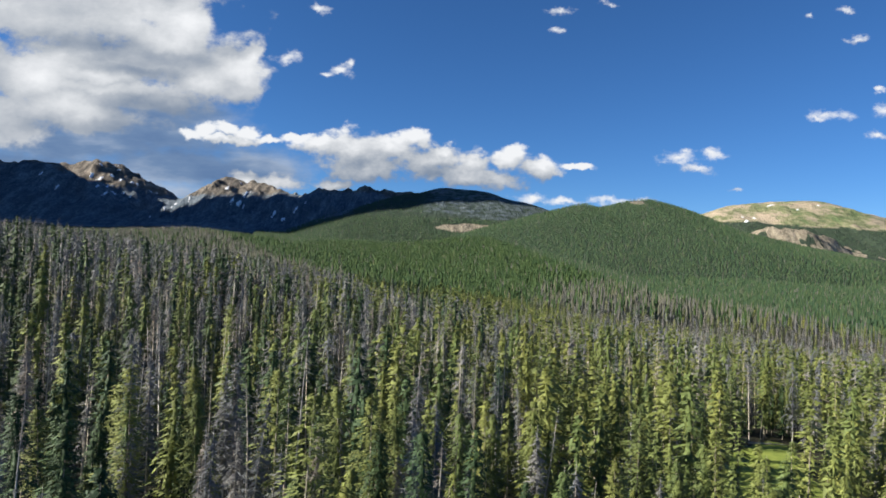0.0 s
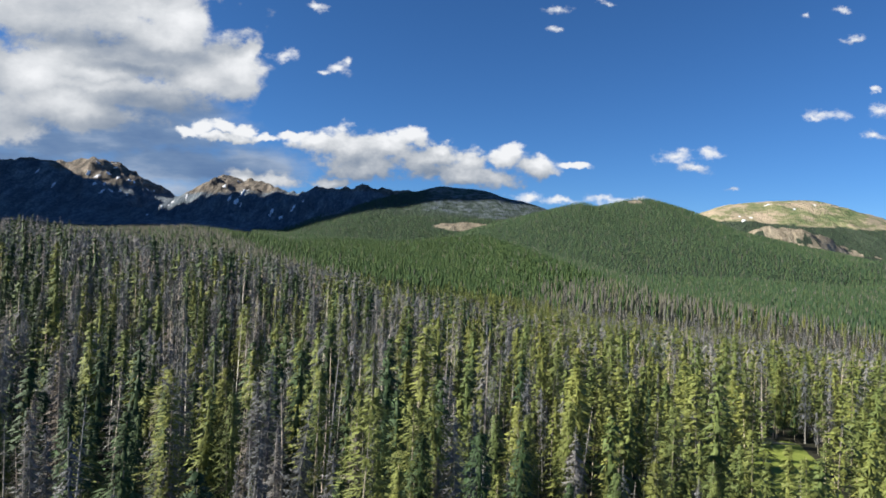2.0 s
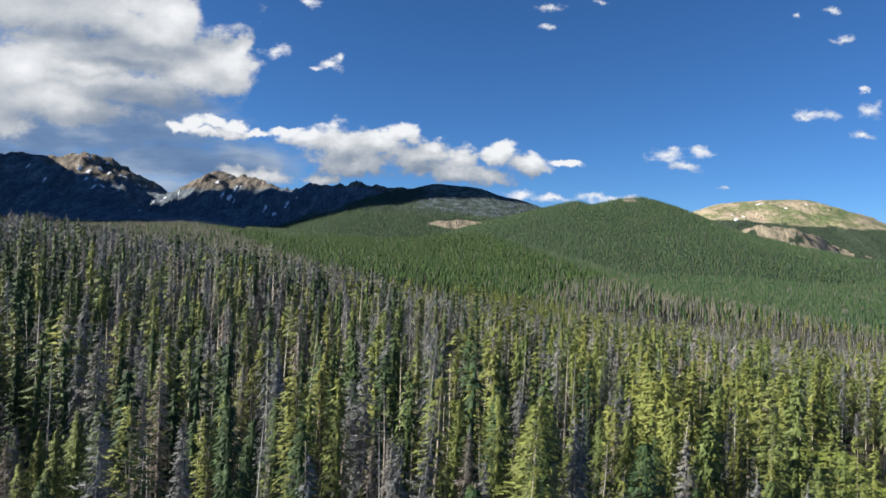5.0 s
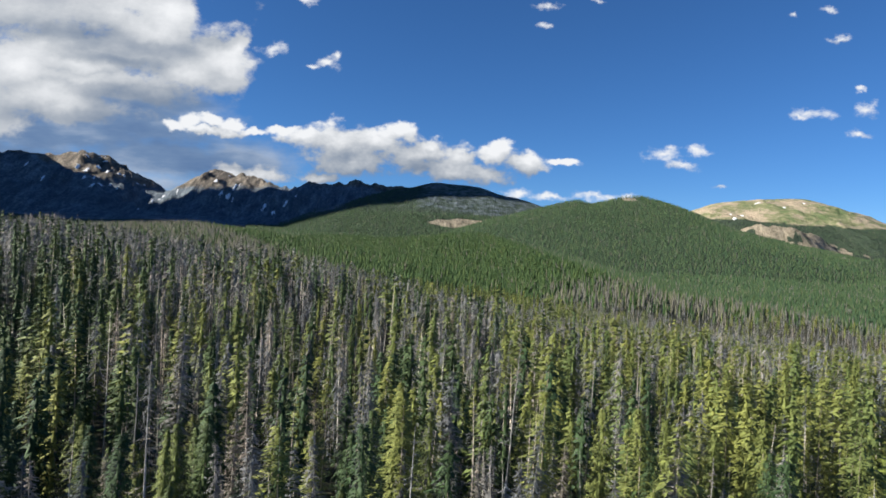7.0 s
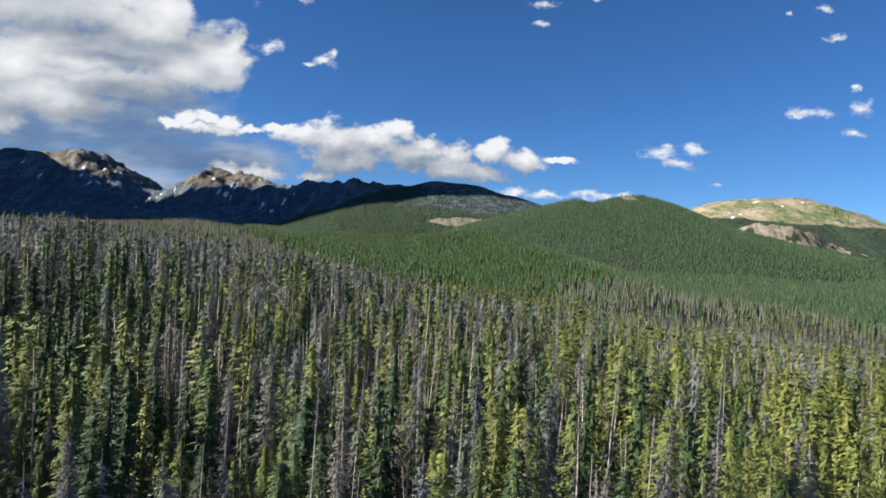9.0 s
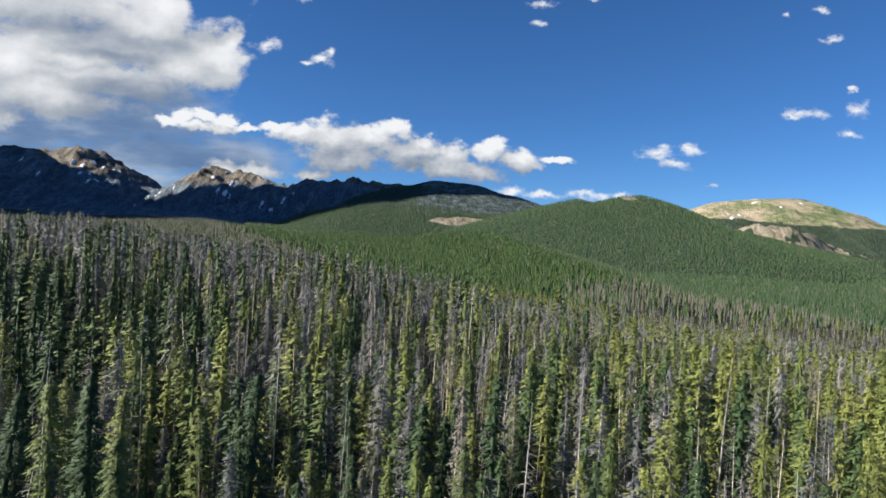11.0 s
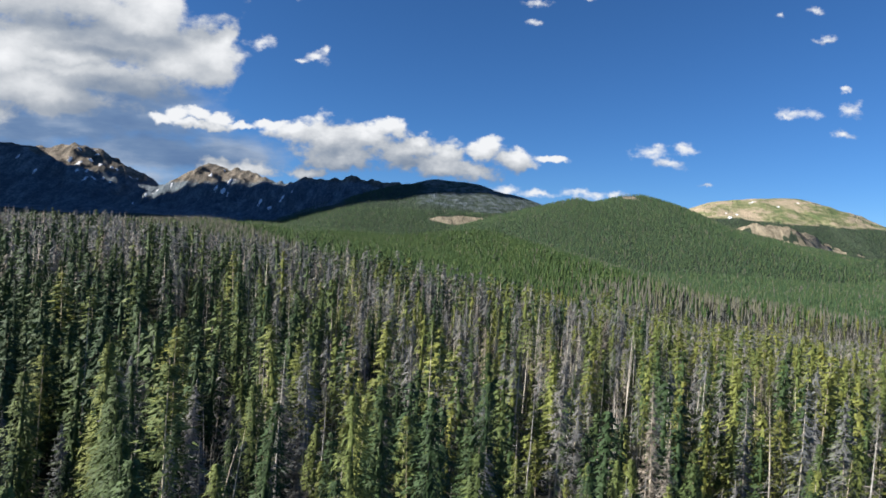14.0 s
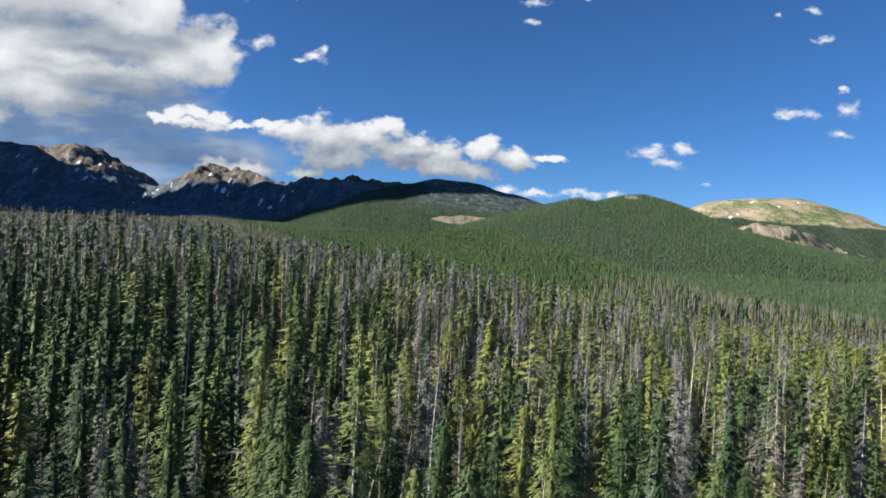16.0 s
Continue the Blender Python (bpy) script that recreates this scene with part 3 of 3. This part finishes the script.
def build_kind(kind, level, rng):
    """Trunk and crown of one tree. level 0: near, 1: middle, 2: far."""
    sides, bends = ((7, 6), (4, 2), (3, 1))[level]
    thin = (1.0, 0.85, 0.75)[level]
    long, wide = ((0.42, 0.065), (0.74, 0.19), (1.3, 0.42))[level]
    if kind in ("spruce_tree", "fir_tree"):
        h, reach, bare = rng.uniform(14, 21.5), rng.uniform(1.8, 2.7), rng.uniform(0.06, 0.18)
        whorls, per, count = ((36, 7, 2500), (26, 6, 440), (14, 5, 100))[level]
        crown = crown_mesh(h, reach, bare, whorls, per, count, rng, 0.42, 0.62, 0.45, long, wide)
        crown = joined(crown, skirts(h * 0.94, reach * (0.22, 0.3, 0.42)[level], bare, (7, 5, 4)[level], 4, rng, 0.6, 0.7))
        trunk = trunk_mesh(h, 0.17 * thin, sides, bends, rng, 0.03)
    elif kind == "pine_tree":
        h, reach, bare = rng.uniform(16, 22), rng.uniform(1.4, 2.1), rng.uniform(0.25, 0.5)
        whorls, per, count = ((24, 6, 1800), (18, 5, 320), (10, 5, 80))[level]
        crown = crown_mesh(h, reach, bare, whorls, per, count, rng, 0.15, 0.4, 0.6, long, wide)
        trunk = trunk_mesh(h, 0.17 * thin, sides, bends, rng, 0.07)
    elif kind == "dead_spruce":
        h, reach, bare = rng.uniform(14, 21), rng.uniform(1.5, 2.3), rng.uniform(0.1, 0.3)
        if level == 0:
            crown = dead_crown(h, reach, bare, 270, 6, rng, 0.045, 0.6, False)
        else:
            crown = crown_mesh(h, reach, bare, (0, 26, 14)[level], (0, 6, 5)[level], (0, 300, 60)[level], rng, 0.75, 0.85, 0.6, (0, 1.1, 1.6)[level], (0, 0.07, 0.22)[level])
        trunk = trunk_mesh(h, 0.14 * thin, sides, bends, rng, 0.06)
    else:
        h, reach = rng.uniform(15, 22), rng.uniform(0.8, 1.7)
        limbs, twigs, thick = ((60, 3, 0.034), (24, 1, 0.05), (9, 0, 0.08))[level]
        crown = dead_crown(h, reach, rng.uniform(0.25, 0.5), limbs, twigs, rng, thick, 0.5)
        trunk = trunk_mesh(h, 0.18 * thin, sides, bends, rng, 0.1)
    return trunk, crown


KINDS = ("spruce_tree", "pine_tree", "dead_spruce", "dead_snag", "fir_tree")
SKINS = {"fir_tree": (BARK_LIVE, SHADED_SPRUCE), "spruce_tree": (BARK_LIVE, SPRUCE), "pine_tree": (BARK_LIVE, PINE), "dead_spruce": (BARK_DEAD, TWIGS), "dead_snag": (BARK_DEAD, TWIGS)}
LABELS = {"fir_tree": "spruce with needles darkened to paint shade, standing in dense forest",
          "spruce_tree": "narrow green spruce with drooping boughs standing in dense forest",
          "pine_tree": "tall green pine with a pale bare lower trunk",
          "dead_spruce": "dead grey spruce with a haze of bare twigs",
          "dead_snag": "bare weathered dead trunk with short broken limbs"}
CATEGORY = {"fir_tree": "tree", "spruce_tree": "tree", "pine_tree": "tree", "dead_spruce": "dead tree", "dead_snag": "dead tree"}


def scatter(x0, x1, y0, y1, cell, rng):
    gx, gy = np.meshgrid(np.arange(x0, x1, cell), np.arange(y0, y1, cell))
    return gx.ravel() + rng.uniform(-0.48, 0.48, gx.size) * cell, gy.ravel() + rng.uniform(-0.48, 0.48, gx.size) * cell


def in_view(x, y, wide=0.0):
    return (x > -95 - 0.76 * y - 35 - wide) & (x < 0.74 * y + 14 + wide) & (y > 22)


def grey_share(x, y):
    """How many of the trees are dead: most on the near spur and its right-hand ridge, few on the hills behind."""
    n = fractal(x, y, 45, 2, 61)
    near = 0.45 - 0.2 * smooth(x, -40, 30) + 0.36 * n + 0.06 * smooth(-x, -60, 60) - 0.30 * smooth(-x, 70, 120)
    spur = 0.62 - 0.1 * smooth(x, -30, 60) + 0.14 * smooth(y, 240, 330) + 0.25 * n
    g = near + (spur - near) * smooth(y, 100, 240)
    edge = np.interp(y, [0, 215, 253, 285, 300, 450, 650, 720, 1120], [400, 40, -30, -70, -95, -95, -130, -203, -452])
    green = smooth(x, edge + 10, edge + 60) * smooth(y, 330, 400)
    # the lower end of the middle hill is grey too
    crest = np.interp(y, [480, 560, 650, 700, 1000], [337, 309, 271, 189, 157])
    green = green * (1 - smooth(x, 60, 130) * (1 - smooth(y, 680, 800)) * (1 - smooth(x, crest + 10, crest + 50)))
    green = np.maximum(green, smooth(y, 1150, 1300))
    return g * (1 - green) + 0.05 * green


def shaded_share(x, y):
    """How many living trees take the needles darkened for shade: most on the left."""
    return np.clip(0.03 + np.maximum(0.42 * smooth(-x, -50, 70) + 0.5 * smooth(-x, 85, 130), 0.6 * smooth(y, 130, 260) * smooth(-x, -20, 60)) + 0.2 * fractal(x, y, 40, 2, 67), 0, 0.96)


def place_trees():
    rng = np.random.default_rng(4)
    x, y = scatter(-420, 260, 22, 235, 4.2, rng)
    d = np.hypot(x - np.clip(x, -91, 0), y)
    keep = in_view(x, y) & (d < 205) & (rng.random(x.size) < 0.93) & (clearing(x, y) < 0.1)
    # thinner strips let the dark ground show between the groups
    keep &= fractal(x, y, 14, 2, 51) > -0.36
    x, y, d = x[keep], y[keep], d[keep]
    dead = rng.random(x.size) < grey_share(x, y)
    pick = rng.random(x.size)
    kind = np.where(dead, np.where(pick < 0.62, 2, 3), np.where(pick < 0.62, 0, 1))
    kind = np.where(~dead & (rng.random(x.size) < shaded_share(x, y)), 4, kind)
    return x, y, d, kind, rng


def tree_things():
    """The nearest trees as things of their own; gives back the rest of the near forest."""
    x, y, d, kind, rng = place_trees()
    z = height(x, y)
    single = np.zeros(x.size, bool)
    py = random.Random(12)
    for k, name in enumerate(KINDS):
        idx = np.where(kind == k)[0]
        idx = idx[np.argsort(d[idx])][:(80, 75, 130, 90, 130)[k]]
        single[idx] = True
        models = []
        for _ in range(6):
            (tv, tf), (cv, cf) = build_kind(name, 0, py)
            normals, cf = crown_normals(cv, cf)
            models.append((mesh_from("trunk", tv, tf, [SKINS[name][0]], flat=False), mesh_from("crown", cv, cf, [SKINS[name][1]], flat=False, normals=normals)))
        for n, i in enumerate(idx):
            thing = tagged(new(name), LABELS[name], CATEGORY[name], "forest on the near slope")
            lean = 3.5 if name == "dead_snag" else 1.6
            size = min(1.2, max(0.35, py.gauss(0.90, 0.22)))
            thing.matrix_world = pose(x[i], y[i], z[i], py.gauss(0, lean), py.gauss(0, lean), py.uniform(0, 360)) @ Matrix.Diagonal((size, size, size, 1))
            for part_name, me in zip(("trunk", "crown"), models[n % 6]):
                new(part_name, me).parent = thing
    rest = ~single
    return x[rest], y[rest], z[rest], kind[rest]


def forest(name, label, models, x, y, z, sizes, rng, skins):
    """Many trees of one kind as one mesh."""
    vs, fs, ws, cs, ns, base = [], [], [], [], [], 0
    n = x.size
    which = rng.integers(0, len(models), n)
    turn, lean_x, lean_y, chance = rng.uniform(0, 6.28, n), rng.normal(0, 0.03, n), rng.normal(0, 0.03, n), rng.random(n)
    for k, ((tv, tf), (cv, cf)) in enumerate(models):
        sel = np.where(which == k)[0]
        v = np.concatenate([tv, cv])
        round_stem = np.stack([tv[:, 0], tv[:, 1], np.full(len(tv), 0.01)], 1)
        round_stem /= np.linalg.norm(round_stem, axis=1, keepdims=True)
        crown_n, cf = crown_normals(cv, cf)
        nv = np.concatenate([round_stem, crown_n])
        f = np.concatenate([tf, cf + len(tv)])
        c, s = np.cos(turn[sel])[:, None], np.sin(turn[sel])[:, None]
        sz = sizes[sel][:, None]
        vx = (v[None, :, 0] * c - v[None, :, 1] * s) * sz + v[None, :, 2] * sz * lean_x[sel][:, None] + x[sel][:, None]
        vy = (v[None, :, 0] * s + v[None, :, 1] * c) * sz + v[None, :, 2] * sz * lean_y[sel][:, None] + y[sel][:, None]
        vz = v[None, :, 2] * sz + z[sel][:, None]
        vs.append(np.stack([vx, vy, vz], 2).reshape(-1, 3))
        fs.append((f[None] + (np.arange(sel.size) * len(v))[:, None, None] + base).reshape(-1, 3))
        ws.append(np.tile(np.concatenate([np.zeros(len(tf), int), np.ones(len(cf), int)]), sel.size))
        cs.append(np.repeat(chance[sel], len(v)))
        nx, ny = nv[None, :, 0] * c - nv[None, :, 1] * s, nv[None, :, 0] * s + nv[None, :, 1] * c
        ns.append(np.stack([nx, ny, np.broadcast_to(nv[None, :, 2], nx.shape)], 2).reshape(-1, 3))
        base += sel.size * len(v)
    me = mesh_from(name, np.concatenate(vs), np.concatenate(fs), skins, np.concatenate(ws), np.concatenate(cs), False, np.concatenate(ns))
    return tagged(new(name, me), label, "forest", kind="stuff")


FOREST = {"fir_tree": ("fir_forest", "dense stand of dark green fir trees"), "spruce_tree": ("spruce_forest", "dense stand of green spruce trees"), "pine_tree": ("pine_forest", "dense stand of green pine trees"),
          "dead_spruce": ("dead_forest", "stand of dead grey spruce trees"), "dead_snag": ("snag_forest", "stand of bare dead trunks")}


def middle_forest(x, y, z, kind):
    py, rng = random.Random(31), np.random.default_rng(8)
    for k, name in enumerate(KINDS):
        sel = kind == k
        models = [build_kind(name, 1, py) for _ in range(6)]
        forest(*FOREST[name], models, x[sel], y[sel], z[sel], np.clip(rng.normal(0.90, 0.19, sel.sum()), 0.4, 1.2), rng, list(SKINS[name]))


def spur_forest():
    py, rng = random.Random(57), np.random.default_rng(15)
    x, y = scatter(-620, 520, 60, 640, 4.4, rng)
    d = np.hypot(x - np.clip(x, -91, 0), y)
    keep = in_view(x, y) & (d >= 205) & (d < 620) & (rng.random(x.size) < np.clip(1.3 - d / 1000, 0, 0.97))
    x, y = x[keep], y[keep]
    z = height(x, y)
    dead = rng.random(x.size) < grey_share(x, y)
    pick = rng.random(x.size)
    kind = np.where(dead, np.where(pick < 0.9, 2, 3), np.where(pick < 0.65, 0, 1))
    kind = np.where(~dead & (rng.random(x.size) < shaded_share(x, y)), 4, kind)
    for k, name in enumerate(KINDS):
        sel = kind == k
        models = [build_kind(name, 2, py) for _ in range(8)]
        forest(*FOREST[name], models, x[sel], y[sel], z[sel], np.clip(rng.normal(0.86, 0.15, sel.sum()), 0.45, 1.12) * (1 - (0.3 - 0.2 * smooth(-x[sel], 20, 110)) * smooth(y[sel], 230, 420)), rng, list(SKINS[name]))


def cone_tree(py, tiers=2, slim=1.0):
    """A distant conifer: two ragged tiers round a stem."""
    h, r = (py.uniform(11, 15), py.uniform(1.5, 2.2)) if tiers == 2 else (py.uniform(10, 14), py.uniform(1.5, 2.1))
    r, v, f = r * slim, [(0, 0, h)], []
    for tier, (z, w) in enumerate((((0.5, 0.72), (0.06, 1.0)) if tiers == 2 else ((0.06, 1.0),))):
        i = len(v)
        apex = 0 if tier == 0 else len(v)
        if tier:
            v.append((0, 0, h * 0.72))
        j = len(v)
        for q in range(4):
            a = 6.28 * q / 4 + tier
            rr = r * w * py.uniform(0.75, 1.2)
            v.append((rr * math.cos(a), rr * math.sin(a), h * z * py.uniform(0.7, 1.3)))
        for q in range(4):
            f.append((apex, j + q, j + (q + 1) % 4))
    stem = np.array([(-0.2, 0, -1.0), (0.2, 0, -1.0), (0, 0, 3.0)]), np.array([(0, 1, 2)])
    return stem, (np.array(v), np.array(f))


def hill_forest():
    py, rng = random.Random(71), np.random.default_rng(23)
    x, y = scatter(-1300, 2000, 300, 1320, 5.4, rng)
    d = np.hypot(x - np.clip(x, -91, 0), y)
    ok = (d >= 620) & (x > -0.5 * y - 380)
    xs, ys = [x[ok]], [y[ok]]
    x, y = scatter(-900, 2300, 1320, 3050, 6.8, rng)
    ok = (x > -0.3 * y) & (y < 2950 - 0.12 * np.abs(x - 200))
    xs.append(x[ok]), ys.append(y[ok])
    x, y = scatter(900, 2900, 2900, 3560, 13.0, rng)
    xs.append(x), ys.append(y)
    x, y = np.concatenate(xs), np.concatenate(ys)
    z = height(x, y)
    zones = ground_zones(x, y, z)
    keep = in_view(x, y, 60) & (zones["scree"] < 0.3) & (zones["alpine"] < 0.4) & (rng.random(x.size) < 0.95)
    keep &= ~((x > -560) & (x < 560) & (y > 2480) & (z > 165) & ((x > -90) | (rng.random(x.size) < 0.66)))  # low scrub on the dome; woods to its left thinned to lighten their shade
    keep &= ~((y > 2560) & (x < -380) & (rng.random(x.size) < 0.8))  # fewer trees under the summits, so blue crag shows in place of haze
    keep &= height(x, y + 15) - height(x, y - 15) > -1.5  # slopes that fall away behind the crests stay bare
    x, y, z = x[keep], y[keep], z[keep]
    dead = rng.random(x.size) < grey_share(x, y)
    models, plain, bare = [cone_tree(py) for _ in range(8)], [cone_tree(py, 1) for _ in range(8)], [cone_tree(py, 2, 0.55) for _ in range(8)]
    _, from_middle = crest_height(x, y, MIDDLE_HILL, 1.0, 1.0)
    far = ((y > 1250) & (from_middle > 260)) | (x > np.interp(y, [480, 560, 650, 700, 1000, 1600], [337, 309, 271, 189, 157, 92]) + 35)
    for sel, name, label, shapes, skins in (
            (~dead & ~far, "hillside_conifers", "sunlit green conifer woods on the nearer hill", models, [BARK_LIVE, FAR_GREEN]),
            (~dead & far, "distant_conifers", "conifer woods on the distant hills, tinted bluish for haze", plain, [BARK_LIVE, FAR_HAZE]),
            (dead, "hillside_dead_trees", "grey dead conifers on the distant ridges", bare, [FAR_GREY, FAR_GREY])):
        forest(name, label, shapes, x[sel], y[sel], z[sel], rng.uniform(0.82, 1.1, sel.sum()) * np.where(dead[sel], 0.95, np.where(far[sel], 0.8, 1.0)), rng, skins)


rest = tree_things()
middle_forest(*rest)
spur_forest()
hill_forest()

# ---- snow and fallen wood ----
# lasting snow: place, width, length and turn of each patch
WEST_SNOW = [(-2195, 3923, 21, 14, 25), (-2124, 3881, 31, 18, 25), (-2029, 3801, 15, 57, 0), (-1900, 3535, 14, 26, 0), (-2152, 4148, 26, 15, 25), (-2081, 3946, 25, 14, 25), (-2006, 3907, 21, 14, 25), (-2013, 4055, 29, 15, 25), (-1978, 4065, 19, 11, 25), (-1975, 3783, 27, 17, 25), (-1962, 3856, 15, 10, 0), (-1908, 3835, 12, 10, -6), (-2034, 3695, 14, 21, 0), (-1917, 4106, 19, 11, 25), (-1896, 4155, 19, 11, 25), (-1718, 3882, 12, 14, -6), (-1674, 3934, 12, 11, -6), (-1689, 3916, 9, 11, -6), (-2266, 3537, 11, 30, -6), (-2148, 3499, 11, 19, -6), (-2182, 4191, 40, 15, 25), (-2208, 4048, 19, 11, 25), (-1578, 3393, 10, 9, -6), (-1583, 3917, 12, 11, -6)]
PEAK_SNOW = [(-1234, 3931, 12, 74, -6), (-1287, 3826, 18, 29, -6), (-1244, 3821, 27, 14, 25), (-1219, 3830, 15, 18, 0), (-955, 3549, 14, 26, 0), (-840, 3552, 19, 13, 25), (-895, 3505, 25, 13, 25), (-953, 3490, 11, 9, -6), (-1373, 3973, 19, 18, -6), (-1348, 4161, 23, 15, 25), (-800, 3618, 11, 10, -6)]
BALD_SNOW = [(1850, 3613, 46, 13, 25), (1596, 3361, 24, 15, 25), (1670, 3430, 16, 13, -6), (1946, 3505, 14, 9, 0), (1612, 3440, 11, 9, -6), (2101, 3578, 11, 10, -6)]


def make_snow_material():
    m, t, p = material("old_snow", 0.6)
    n, _ = noise_node(t, where(t), 0.12, 4.0)
    link(t, ramp_node(t, n, [(0.3, (0.62, 0.62, 0.64)), (0.7, (0.84, 0.85, 0.87))]), p.inputs["Base Color"])
    return m


SNOW = make_snow_material()


def snow_patch(x, y, width, length, turn, rng):
    """A ragged patch that follows the slope, thick in the middle and thin at its rim."""
    n, rings = 18, 4
    c, s = math.cos(radians(turn)), math.sin(radians(turn))
    px, py, lift = [x], [y], [2.2]
    rim = [rng.uniform(0.35, 1.35) for _ in range(n)]
    for k in range(1, rings + 1):
        for q in range(n):
            a = 6.283 * q / n
            # the slope foreshortens what lies up and down it
            u, v = math.cos(a) * width * 0.6 * rim[q] * k / rings, math.sin(a) * length * 0.9 * rim[q] * k / rings
            px.append(x + u * c - v * s * 0.5)
            py.append(y + v * c + u * s * 1.5)
            lift.append(2.2 * (1 - (k / rings) ** 2) - (1.2 if k == rings else 0))
    px, py = np.array(px), np.array(py)
    z = height(px, py) + np.array(lift) + 1.0
    tris = [(0, 1 + q, 1 + (q + 1) % n) for q in range(n)]
    for k in range(rings - 1):
        for q in range(n):
            a, b = 1 + k * n + q, 1 + k * n + (q + 1) % n
            tris += [(a, a + n, b + n), (a, b + n, b)]
    me = mesh_from("snow_patch", np.stack([px, py, z], 1), np.array(tris), [SNOW], flat=False)
    return tagged(new("snow_patch", me), "patch of old white snow lying on the rocky mountainside", "snow", "snow patches on the summits")


snow_rng = random.Random(3)
for field in (WEST_SNOW, PEAK_SNOW, BALD_SNOW):
    for spot in field:
        snow_patch(*spot, snow_rng)


def fallen_log(x0, y0, x1, y1, r, rng):
    """A bleached trunk lying in the grass, with stubs of its branches."""
    n, sides = 10, 8
    v, f = [], []
    dx, dy = x1 - x0, y1 - y0
    ln = math.hypot(dx, dy)
    for k in range(n + 1):
        s = k / n
        x, y = x0 + dx * s, y0 + dy * s
        z = float(height(np.array([x]), np.array([y]))[0]) + r * 0.8
        rad = r * (1 - 0.6 * s) * rng.uniform(0.93, 1.07)
        for q in range(sides):
            a = 6.283 * q / sides
            v.append((x - dy / ln * rad * math.cos(a), y + dx / ln * rad * math.cos(a), z + rad * math.sin(a)))
    for k in range(n):
        for q in range(sides):
            a, b = k * sides + q, k * sides + (q + 1) % sides
            f += [(a, b, b + sides), (a, b + sides, a + sides)]
    for end in (0, n * sides):
        for q in range(1, sides - 1):
            f.append((end, end + q, end + q + 1))
    for _ in range(9):
        s = rng.uniform(0.2, 0.95)
        x, y = x0 + dx * s, y0 + dy * s
        z = float(height(np.array([x]), np.array([y]))[0]) + r
        i = len(v)
        ux, uy, uz = rng.uniform(-0.8, 0.8), rng.uniform(-0.8, 0.8), rng.uniform(0.3, 0.9)
        v += [(x - 0.05, y, z), (x + 0.05, y, z), (x, y + 0.06, z), (x + ux, y + uy, z + uz)]
        f += [(i, i + 1, i + 3), (i + 1, i + 2, i + 3), (i + 2, i, i + 3)]
    me = mesh_from("fallen_log", np.array(v), np.array(f), [BARK_DEAD], flat=False)
    return tagged(new("fallen_log", me), "bleached fallen tree trunk lying across the grassy glade", "log", "fallen trunks in the glade")


fallen_log(75.5, 153.5, 85.5, 155.5, 0.24, snow_rng)
fallen_log(65.0, 108.5, 71.0, 106.5, 0.2, snow_rng)
